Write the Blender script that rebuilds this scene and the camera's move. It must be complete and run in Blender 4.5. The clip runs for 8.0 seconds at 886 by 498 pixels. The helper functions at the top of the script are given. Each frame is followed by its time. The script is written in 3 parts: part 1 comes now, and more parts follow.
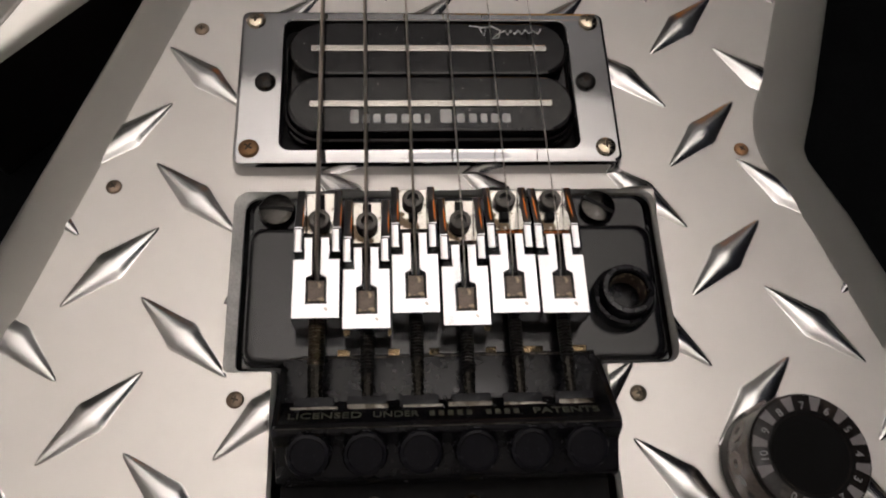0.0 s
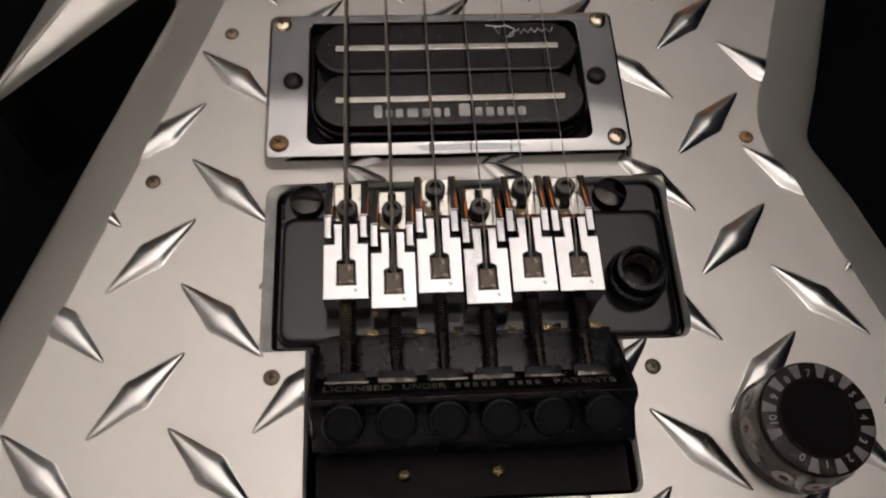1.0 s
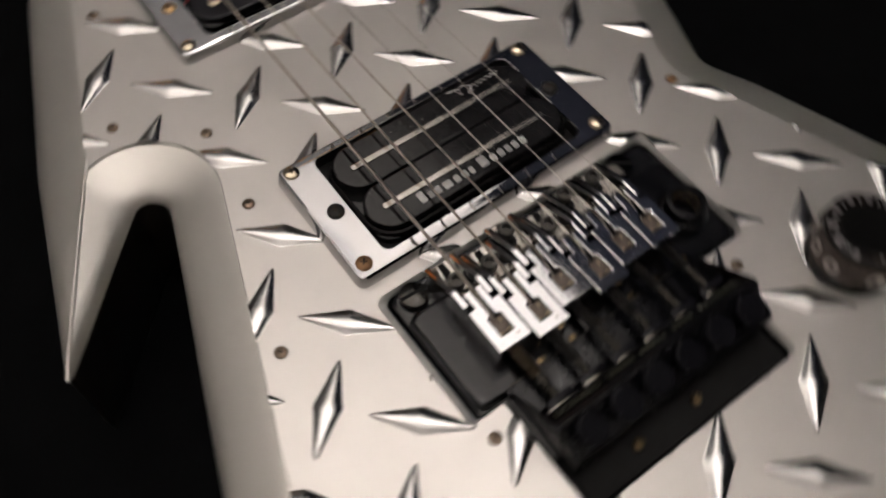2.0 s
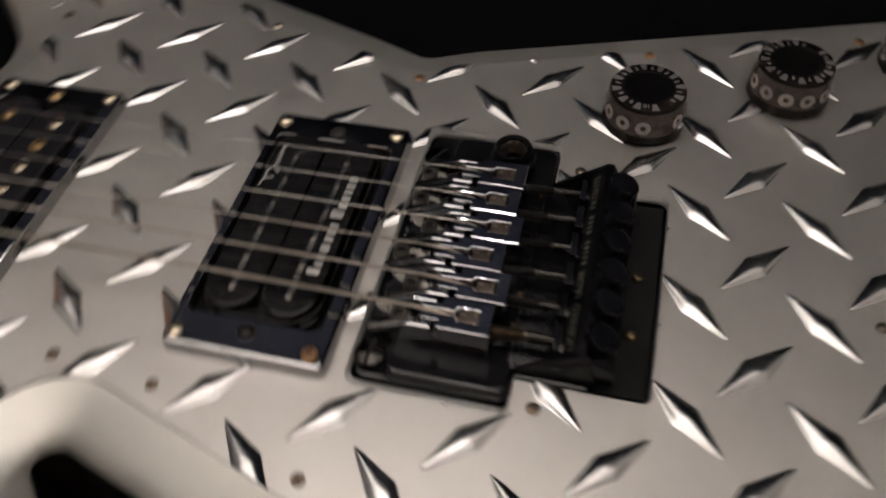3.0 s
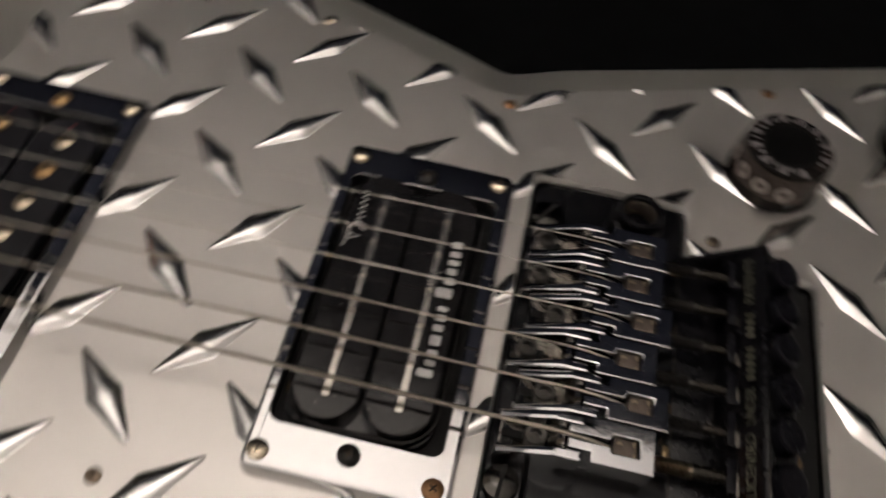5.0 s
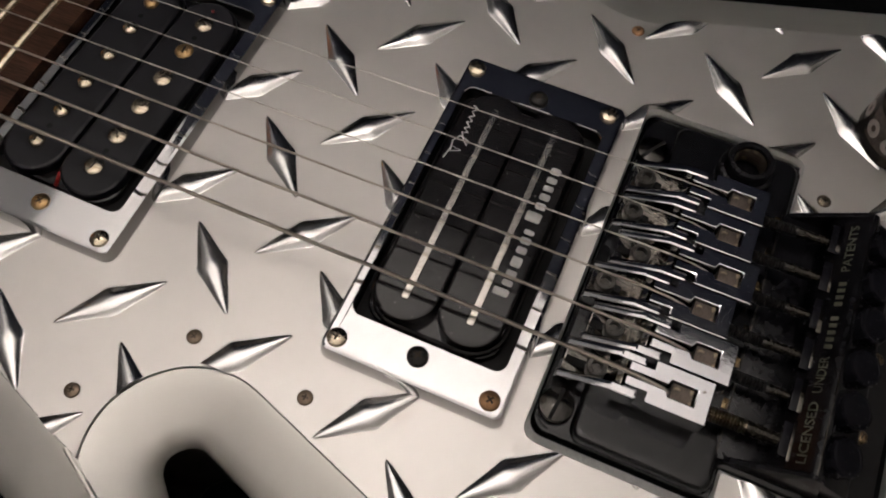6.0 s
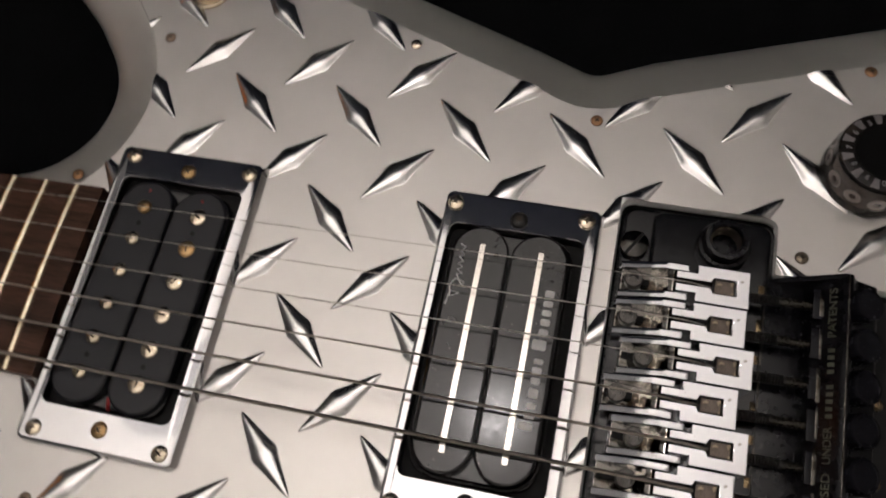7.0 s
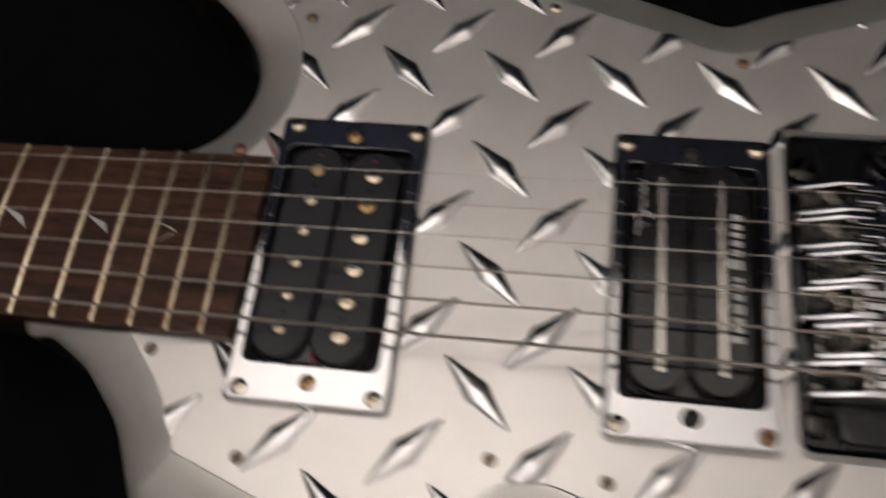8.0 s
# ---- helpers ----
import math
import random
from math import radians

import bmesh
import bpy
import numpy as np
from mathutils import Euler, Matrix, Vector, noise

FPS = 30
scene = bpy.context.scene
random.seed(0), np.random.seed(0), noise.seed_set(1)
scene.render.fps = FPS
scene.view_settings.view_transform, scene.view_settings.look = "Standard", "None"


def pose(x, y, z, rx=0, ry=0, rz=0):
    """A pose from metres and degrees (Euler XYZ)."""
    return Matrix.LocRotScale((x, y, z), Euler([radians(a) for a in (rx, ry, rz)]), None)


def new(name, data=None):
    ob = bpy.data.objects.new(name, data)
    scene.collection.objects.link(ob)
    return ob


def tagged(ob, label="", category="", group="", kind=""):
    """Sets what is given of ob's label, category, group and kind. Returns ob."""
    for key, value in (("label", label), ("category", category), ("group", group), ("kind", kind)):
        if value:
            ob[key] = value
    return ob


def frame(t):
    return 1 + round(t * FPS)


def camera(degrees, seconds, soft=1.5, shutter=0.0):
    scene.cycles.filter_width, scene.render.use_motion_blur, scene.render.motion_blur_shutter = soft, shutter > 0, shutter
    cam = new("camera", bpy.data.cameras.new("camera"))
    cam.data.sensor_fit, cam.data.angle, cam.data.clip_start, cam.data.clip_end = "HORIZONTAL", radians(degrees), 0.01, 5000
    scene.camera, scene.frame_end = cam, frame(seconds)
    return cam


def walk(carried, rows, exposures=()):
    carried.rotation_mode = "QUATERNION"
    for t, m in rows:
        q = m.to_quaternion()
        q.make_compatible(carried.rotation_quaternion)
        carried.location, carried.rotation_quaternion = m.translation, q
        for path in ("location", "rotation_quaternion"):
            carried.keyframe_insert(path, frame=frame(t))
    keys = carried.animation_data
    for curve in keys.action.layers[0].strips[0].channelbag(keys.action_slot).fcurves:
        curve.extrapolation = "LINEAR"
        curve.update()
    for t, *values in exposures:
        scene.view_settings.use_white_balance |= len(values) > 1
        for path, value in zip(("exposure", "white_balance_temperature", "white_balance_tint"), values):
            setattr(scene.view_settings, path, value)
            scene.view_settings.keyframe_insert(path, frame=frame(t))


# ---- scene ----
cam = camera(55.32, 8.0, soft=1.9, shutter=0.7)

# seconds, place in metres, turn in degrees
PATH = [
    (0, -0.00995, -0.12122, 0.17133, 24.929, -3.068, -2.316),
    (0.5, -0.00826, -0.12644, 0.17562, 25.239, -2.549, -2.955),
    (1, -0.01324, -0.13171, 0.17779, 25.956, -1.978, -2.874),
    (1.2, -0.01154, -0.11993, 0.19498, 24.407, -1.423, -3.625),
    (2.3, -0.13350, -0.11997, 0.20018, 35.099, -1.138, -51.186),
    (2.5, -0.14919, -0.11902, 0.20968, 37.059, -1.273, -58.427),
    (2.7, -0.15227, -0.11481, 0.20826, 38.055, 0.315, -63.876),
    (3, -0.14510, -0.08251, 0.18315, 40.031, 1.551, -76.571),
    (3.5, -0.12135, -0.03705, 0.17002, 41.397, -1.018, -87.659),
    (4, -0.11923, -0.02821, 0.16584, 41.454, -2.342, -88.747),
    (4.5, -0.11612, -0.02930, 0.16014, 40.931, -1.982, -89.771),
    (5, -0.10111, -0.01627, 0.17195, 35.080, -5.552, -78.315),
    (5.2, -0.09832, -0.01626, 0.17546, 32.106, -5.951, -70.854),
    (6.3, -0.09308, -0.02849, 0.19000, 26.144, -0.210, -66.329),
    (6.5, -0.08497, -0.02102, 0.20053, 25.566, 1.455, -69.302),
    (7, -0.05342, -0.01833, 0.21957, 21.775, 5.390, -78.207),
    (7.5, -0.06776, -0.00848, 0.22712, 21.646, 5.963, -80.250),
    (7.8, -0.09110, 0.01314, 0.22659, 22.760, 5.503, -81.333),
    (8, -0.09585, 0.03885, 0.21712, 25.481, 4.407, -82.938),
]
walk(cam, [(t, pose(x, y, z, rx, ry, rz)) for t, x, y, z, rx, ry, rz in PATH],
     exposures=[(0, 0.07, 6200, 10), (0.5, -0.12, 6200, 10), (1.2, -0.14, 6250, 10), (2.3, 0.15, 6260, 10), (3.1, 0.11, 6350, 10), (3.7, 0.08, 6500, 10), (5.2, 0.06, 6430, 10),
                (6.3, 0.02, 6200, 10), (8, 0.0, 6200, 10)])

# ---- light ----
world = bpy.data.worlds.new("night")
scene.world = world
world.use_nodes = True
world.node_tree.nodes["Background"].inputs[0].default_value = (0.02, 0.025, 0.04, 1)
world.node_tree.nodes["Background"].inputs[1].default_value = 0.02
LAMP_PLACE = (0.14, 0.58, 1.04)
GLOBE_PLACE = (0.24, 0.10, 1.45)
LAMP_POWER = 1650.0
CEILING = 2.9

MM = 0.001


# ---- materials ----
def material(name, colour, rough=0.5, metal=0.0, vary=0.12, scale=40.0, bump=0.0, bump_scale=900.0, rough_vary=0.1,
             coat=0.0, stain=None, stain_at=0.62, stain_scale=70.0, stretch=(1, 1, 1), spec=0.5, bump_detail=3.0):
    m = bpy.data.materials.new(name)
    m.use_nodes = True
    n, l = m.node_tree.nodes, m.node_tree.links
    b = n["Principled BSDF"]
    b.inputs["Metallic"].default_value = metal
    b.inputs["Coat Weight"].default_value = coat
    b.inputs["Coat Roughness"].default_value = 0.08
    b.inputs["Specular IOR Level"].default_value = spec
    geo = n.new("ShaderNodeTexCoord")
    mp = n.new("ShaderNodeMapping")
    mp.inputs["Scale"].default_value = stretch
    l.new(geo.outputs["Object"], mp.inputs[0])

    def noise_node(size, detail=4.0):
        t = n.new("ShaderNodeTexNoise")
        t.inputs["Scale"].default_value = size
        t.inputs["Detail"].default_value = detail
        l.new(mp.outputs[0], t.inputs["Vector"])
        return t

    big, fine = noise_node(scale), noise_node(scale * 9)
    mixed = n.new("ShaderNodeMath")
    mixed.operation = "ADD"
    half = n.new("ShaderNodeMath")
    half.operation = "MULTIPLY"
    half.inputs[1].default_value = 0.5
    l.new(big.outputs["Fac"], mixed.inputs[0])
    l.new(fine.outputs["Fac"], mixed.inputs[1])
    l.new(mixed.outputs[0], half.inputs[0])
    ramp = n.new("ShaderNodeValToRGB")
    ramp.color_ramp.elements[0].position, ramp.color_ramp.elements[1].position = 0.3, 0.7
    ramp.color_ramp.elements[0].color = (*[c * (1 - vary) for c in colour], 1)
    ramp.color_ramp.elements[1].color = (*[min(1, c * (1 + vary)) for c in colour], 1)
    l.new(half.outputs[0], ramp.inputs[0])
    out = ramp.outputs[0]
    if stain:
        spots = noise_node(stain_scale, 6.0)
        edge = n.new("ShaderNodeValToRGB")
        edge.color_ramp.elements[0].position, edge.color_ramp.elements[1].position = stain_at, stain_at + 0.06
        l.new(spots.outputs["Fac"], edge.inputs[0])
        mix = n.new("ShaderNodeMix")
        mix.data_type = "RGBA"
        mix.inputs["B"].default_value = (*stain, 1)
        l.new(edge.outputs[0], mix.inputs["Factor"])
        l.new(out, mix.inputs["A"])
        out = mix.outputs["Result"]
    l.new(out, b.inputs["Base Color"])
    rr = n.new("ShaderNodeMapRange")
    rr.inputs["From Min"].default_value, rr.inputs["From Max"].default_value = 0.3, 0.7
    rr.inputs["To Min"].default_value = max(0.02, rough * (1 - rough_vary))
    rr.inputs["To Max"].default_value = min(1, rough * (1 + rough_vary))
    l.new(fine.outputs["Fac"], rr.inputs["Value"])
    l.new(rr.outputs[0], b.inputs["Roughness"])
    if bump:
        grain = noise_node(bump_scale, bump_detail)
        bp = n.new("ShaderNodeBump")
        bp.inputs["Strength"].default_value = bump
        bp.inputs["Distance"].default_value = 0.0002
        l.new(grain.outputs["Fac"], bp.inputs["Height"])
        l.new(bp.outputs[0], b.inputs["Normal"])
    return m


ALU = material("dull_aluminium", (0.63, 0.605, 0.575), 0.42, 1.0, 0.04, 25, 0.10, 1500, 0.10)
CUT = material("filed_aluminium", (0.74, 0.73, 0.71), 0.5, 0.7, 0.2, 200, 0.9, 900, 0.3)
TREAD = material("polished_tread", (0.69, 0.68, 0.665), 0.23, 1.0, 0.05, 90, 0.035, 130, 0.08, bump_detail=1.0)
RIM = material("silver_paint", (0.62, 0.60, 0.56), 0.41, 0.82, 0.03, 30, 0.05, 2500, 0.08)
SIDE = material("black_body_paint", (0.016, 0.014, 0.011), 0.34, 0.0, 0.3, 20)
CHROME = material("chrome", (0.67, 0.67, 0.685), 0.07, 1.0, 0.03, 60, 0.035, 600, 0.15, stain=(0.30, 0.27, 0.24), stain_at=0.66, stain_scale=700)
RINGCHROME = material("wavy_chrome", (0.61, 0.605, 0.605), 0.065, 1.0, 0.04, 60, 1.0, 26, 0.08, bump_detail=0.3)
SLOT = material("shaded_screw_slot", (0.035, 0.026, 0.018), 0.6, 0.3, 0.4, 500, spec=0.2)
SMUDGED = material("smudged_chrome", (0.53, 0.505, 0.46), 0.10, 1.0, 0.1, 120, 0.06, 160, 0.2, stain=(0.07, 0.052, 0.035), stain_at=0.53, stain_scale=260, bump_detail=1.5)
WORN = material("worn_nickel", (0.17, 0.14, 0.105), 0.32, 1.0, 0.35, 200, 0.3, 1500, 0.3)
BLACK = material("black_nickel_plate", (0.007, 0.007, 0.008), 0.14, 0.0, 0.2, 40, 0.12, 45, 0.25, spec=0.48, bump_detail=0.5)
TUNERBLACK = material("dull_black_steel", (0.007, 0.007, 0.0085), 0.24, 0.0, 0.3, 60, 0.03, 400, 0.15, spec=0.26)
KNURL = material("dark_knurled_steel", (0.008, 0.008, 0.0105), 0.22, 0.0, 0.3, 60, 0.05, 400, 0.4, spec=0.12)
LOCKSTEEL = material("browned_steel", (0.11, 0.09, 0.075), 0.40, 0.8, 0.5, 300, 0.2, 900, 0.3, stain=(0.30, 0.24, 0.17), stain_at=0.56, stain_scale=420)
OXIDE = material("black_oxide_steel", (0.020, 0.0185, 0.017), 0.32, 0.3, 0.35, 150, 0.15, 1500, 0.3,
                 stain=(0.04, 0.03, 0.019), stain_at=0.60, stain_scale=260, spec=0.3)
OLIVE = material("oily_screw_shank", (0.022, 0.0195, 0.015), 0.25, 0.6, 0.4, 200, 0.1, 900, 0.3, spec=0.3)
PIVOT = material("dark_chrome_screw", (0.045, 0.043, 0.04), 0.17, 1.0, 0.3, 200, 0.25, 300, 0.3, stain=(0.02, 0.018, 0.015), stain_at=0.55, stain_scale=300)
WORNBLACK = material("worn_black_steel", (0.09, 0.085, 0.078), 0.33, 0.8, 0.4, 300, 0.2, 1500, 0.3, spec=0.3)
SCUFF_AND_GLINT = material("scuffed_metal_and_crest_glint", (0.085, 0.08, 0.071), 0.16, 1.0, 0.3, 300, 0.15, 700, 0.4, stain=(0.035, 0.030, 0.024), stain_at=0.50, stain_scale=330)
GOLDEN = material("golden_brown_metal", (0.20, 0.145, 0.08), 0.3, 1.0, 0.4, 300, 0.4, 900, 0.4, stain=(0.02, 0.016, 0.010), stain_at=0.5, stain_scale=300)
GRIME = material("grimy_worn_metal", (0.06, 0.053, 0.044), 0.35, 0.8, 0.6, 320, 0.5, 900, 0.4, stain=(0.012, 0.010, 0.008), stain_at=0.47, stain_scale=420)
PLASTIC = material("black_plastic", (0.013, 0.0122, 0.0125), 0.13, 0.0, 0.15, 60, 0.0, 900, 0.3)
MATT = material("dull_black_plastic", (0.006, 0.006, 0.009), 0.34, 0.0, 0.15, 60, spec=0.35)
CAVITY = material("dark_cavity", (0.012, 0.0118, 0.012), 0.6, 0.0, 0.3, 60, spec=0.1)
BRASS = material("tarnished_brass", (0.42, 0.27, 0.13), 0.32, 1.0, 0.35, 300, 0.2, 1500, 0.3)
RUST = material("rusty_steel", (0.30, 0.17, 0.09), 0.45, 0.9, 0.4, 400, 0.3, 1500, 0.3)
NICKEL = material("aged_nickel", (0.62, 0.53, 0.40), 0.22, 1.0, 0.2, 300, 0.1, 1500, 0.3)
DARKSCREW = material("dark_bronze_screw", (0.20, 0.15, 0.11), 0.36, 0.9, 0.35, 300, 0.2, 1500, 0.3)
WHITE = material("white_print", (0.80, 0.79, 0.77), 0.45, 0.0, 0.08, 400)
LOGOGREY = material("worn_white_print", (0.52, 0.515, 0.505), 0.45, 0.0, 0.25, 500)
CAPBLACK = material("deep_black_felted_cap", (0.0035, 0.0035, 0.0035), 0.5, 0.0, 0.3, 200, spec=0.06)
GREYPRINT = material("olive_grey_print", (0.08, 0.080, 0.053), 0.5, 0.0, 0.2, 500)
DUST = material("pale_dust", (0.22, 0.21, 0.19), 0.9, 0.0, 0.3, 900)
RAIL = material("steel_blade", (0.74, 0.70, 0.63), 0.22, 1.0, 0.1, 200, 0.1, 900)
STEEL = material("string_steel", (0.50, 0.47, 0.42), 0.28, 1.0, 0.15, 400)
WOUND = material("wound_bronze_string", (0.43, 0.385, 0.33), 0.3, 1.0, 0.2, 600)
FRET = material("fret_wire", (0.66, 0.57, 0.41), 0.25, 1.0, 0.12, 300)
WOOD = material("rosewood", (0.054, 0.0245, 0.0145), 0.38, 0.0, 0.95, 70, 0.4, 500, 0.2, stretch=(4.5, 0.28, 3), spec=0.15)
INLAY = material("pearl_inlay", (0.55, 0.55, 0.55), 0.2, 0.0, 0.3, 300)
CLEAR = material("smoked_knob_plastic", (0.013, 0.011, 0.010), 0.22, 0.0, 0.5, 160, spec=0.16, stain=(0.034, 0.027, 0.023), stain_at=0.55, stain_scale=130)
BAND = material("scatter_toned_knob_plastic", (0.07, 0.053, 0.045), 0.16, 0.0, 0.45, 150, coat=0.2, spec=0.5, stain=(0.045, 0.033, 0.027), stain_at=0.53, stain_scale=150)
TICKGREY = material("lilac_grey_knob_wedges", (0.15, 0.138, 0.14), 0.4, 0.0, 0.3, 300)
NUMGREY = material("pale_knob_numerals", (0.24, 0.235, 0.235), 0.5, 0.0, 0.2, 300)
KNOBGREY = material("pinkish_grey_knob_marks", (0.27, 0.232, 0.215), 0.4, 0.0, 0.25, 300)
CLOTH = material("black_cloth", (0.0045, 0.0047, 0.005), 1.0, 0.0, 0.4, 80, spec=0.0)
PAINTWHITE = material("white_ceiling_paint", (0.80, 0.78, 0.74), 0.9, 0.0, 0.03, 3, 0.1, 200)
NAVY = material("dark_blue_wall_paint", (0.0045, 0.0056, 0.0100), 0.9, 0.0, 0.1, 3, spec=0.1)
GREYWALL = material("pale_wall_paint", (0.66, 0.64, 0.61), 0.9, 0.0, 0.05, 3)
DIMWALL = material("grey_wall_paint", (0.13, 0.13, 0.13), 0.9, 0.0, 0.05, 3)
CHESTWOOD = material("orange_brown_wood", (0.95, 0.36, 0.03), 0.4, 0.0, 0.35, 8, 0.1, 100, 0.2, stretch=(4, 4, 0.4))
RED = material("red_wire", (0.25, 0.01, 0.01), 0.4)


def glowing(name, strength, colour=(1.0, 0.905, 0.85)):
    m = bpy.data.materials.new(name)
    m.use_nodes = True
    t = m.node_tree
    t.nodes.clear()
    e, o = t.nodes.new("ShaderNodeEmission"), t.nodes.new("ShaderNodeOutputMaterial")
    e.inputs[0].default_value = (*colour, 1)
    e.inputs[1].default_value = strength
    t.links.new(e.outputs[0], o.inputs[0])
    return m


BULB = glowing("lit_bulb", LAMP_POWER)
GLOW = glowing("lit_opal_glass", 26.0)
# bowl glows about as bright as the ceiling, hiding its dark reflection
OPAL = glowing("bowl_glow_matching_ceiling", 0.9)
AMBER = glowing("added_orange_emitter", 0.6, (1.0, 0.26, 0.03))


# ---- makers ----
def link(name, me, mat, parent=None, label="", smooth=True, sharp=20):
    for m in (mat if isinstance(mat, (list, tuple)) else [mat]):
        me.materials.append(m)
    if smooth:
        for p in me.polygons:
            p.use_smooth = True
        me.set_sharp_from_angle(angle=radians(sharp))
    ob = new(name, me)
    if parent:
        ob.parent = parent
    return tagged(ob, label)


def thing(name, label, category, at=(0, 0, 0), kind="", parent=None):
    e = new(name)
    e.location = at
    e.empty_display_size = 0.01
    if parent:
        e.parent = parent
    return tagged(e, label, category, kind=kind)


def pydata(name, verts, faces, scale=MM):
    me = bpy.data.meshes.new(name)
    me.from_pydata([tuple(c * scale for c in v) for v in verts], [], faces)
    me.update()
    bm = bmesh.new()
    bm.from_mesh(me)
    bmesh.ops.recalc_face_normals(bm, faces=bm.faces)
    bm.to_mesh(me)
    bm.free()
    return me


def loft(name, loops, cap0=False, cap1=False):
    """Joins closed loops of equal length by quads."""
    n = len(loops[0])
    verts = [v for lp in loops for v in lp]
    faces = [(a * n + i, a * n + (i + 1) % n, (a + 1) * n + (i + 1) % n, (a + 1) * n + i)
             for a in range(len(loops) - 1) for i in range(n)]
    if cap0:
        faces.append(tuple(range(n)))
    if cap1:
        faces.append(tuple((len(loops) - 1) * n + i for i in range(n)))
    return pydata(name, verts, faces)


def rrect(cx, cy, w, h, r, z, n=6, grow=0.0):
    w, h, r = w + 2 * grow, h + 2 * grow, max(0.05, r + grow)
    pts = []
    for k, (sx, sy) in enumerate(((1, 1), (-1, 1), (-1, -1), (1, -1))):
        for i in range(n + 1):
            a = math.pi / 2 * (k + i / n)
            pts.append((cx + sx * (w / 2 - r) + r * math.cos(a), cy + sy * (h / 2 - r) + r * math.sin(a), z))
    return pts


def slab(name, cx, cy, w, h, r, z0, z1, soft=0.4, n=6):
    """An upright slab with rounded corners and a softened top edge."""
    return loft(name, [rrect(cx, cy, w, h, r, z0, n), rrect(cx, cy, w, h, r, z1 - soft, n),
                       rrect(cx, cy, w, h, r, z1 - soft * 0.3, n, -soft * 0.3), rrect(cx, cy, w, h, r, z1, n, -soft)], True, True)


def lathe(name, profile, seg=24, at=(0, 0, 0), tilt=None, cap0=True, cap1=True, ripple=0.0, teeth=0):
    """profile: (radius, height) rows, turned round z, then tilted and set down."""
    m = tilt or Matrix.Identity(3)
    loops = []
    for r, z in profile:
        lp = []
        for i in range(seg):
            a = 2 * math.pi * i / seg
            q = r * (1 + (ripple if teeth and i % 2 else 0))
            v = m @ Vector((q * math.cos(a), q * math.sin(a), z))
            lp.append((v.x + at[0], v.y + at[1], v.z + at[2]))
        loops.append(lp)
    return loft(name, loops, cap0, cap1)


def prism(name, pts, z0, z1, soft=0.0, axis="z"):
    """A straight prism over a polygon; axis x: the polygon is (y, z) and z0, z1 run along x."""
    bm = bmesh.new()
    put = (lambda a, b, h: (a, b, h)) if axis == "z" else (lambda a, b, h: (h, a, b))
    low = [bm.verts.new([c * MM for c in put(a, b, z0)]) for a, b in pts]
    high = [bm.verts.new([c * MM for c in put(a, b, z1)]) for a, b in pts]
    n = len(pts)
    bm.faces.new(low[::-1])
    bm.faces.new(high)
    for i in range(n):
        bm.faces.new((low[i], low[(i + 1) % n], high[(i + 1) % n], high[i]))
    bmesh.ops.recalc_face_normals(bm, faces=bm.faces)
    if soft:
        bmesh.ops.bevel(bm, geom=bm.edges[:], offset=soft * MM, segments=2, affect="EDGES", profile=0.6)
    me = bpy.data.meshes.new(name)
    bm.to_mesh(me)
    bm.free()
    return me


def block(name, x0, x1, y0, y1, z0, z1, soft=0.3):
    return prism(name, [(x0, y0), (x1, y0), (x1, y1), (x0, y1)], z0, z1, soft)


def tube(name, path, r, seg=8, ripple=0.0, pitch=0.0):
    """A round wire along a path; with a pitch, wound."""
    pts = [Vector(p) for p in path]
    if pitch:
        fine = []
        for a, b in zip(pts, pts[1:]):
            k = max(1, int((b - a).length / (pitch / 2)))
            fine += [a.lerp(b, i / k) for i in range(k)]
        pts = fine + [pts[-1]]
    loops = []
    for i, p in enumerate(pts):
        d = (pts[min(i + 1, len(pts) - 1)] - pts[max(i - 1, 0)]).normalized()
        u = d.cross(Vector((0, 0, 1))).normalized()
        v = u.cross(d)
        q = r * (1 - (ripple if i % 2 else 0))
        loops.append([tuple(p + q * (math.cos(2 * math.pi * k / seg) * u + math.sin(2 * math.pi * k / seg) * v)) for k in range(seg)])
    return loft(name, loops, True, True)


def joined(name, meshes):
    bm = bmesh.new()
    for me in meshes:
        bm.from_mesh(me)
        bpy.data.meshes.remove(me)
    out = bpy.data.meshes.new(name)
    bm.to_mesh(out)
    bm.free()
    return out


def lettering(text, size):
    """The outline of a line of text as a thin raised mesh, centred on its origin."""
    cu = bpy.data.curves.new("lettering", "FONT")
    cu.body, cu.size, cu.extrude = text, size * MM, 0.00006
    cu.align_x, cu.align_y = "CENTER", "CENTER"
    ob = new("lettering", cu)
    me = bpy.data.meshes.new_from_object(ob.evaluated_get(bpy.context.evaluated_depsgraph_get()))
    bpy.data.objects.remove(ob)
    bpy.data.curves.remove(cu)
    return me


def place(ob, x, y, z, rx=0, ry=0, rz=0):
    ob.matrix_local = pose(x * MM, y * MM, z * MM, rx, ry, rz)
    return ob


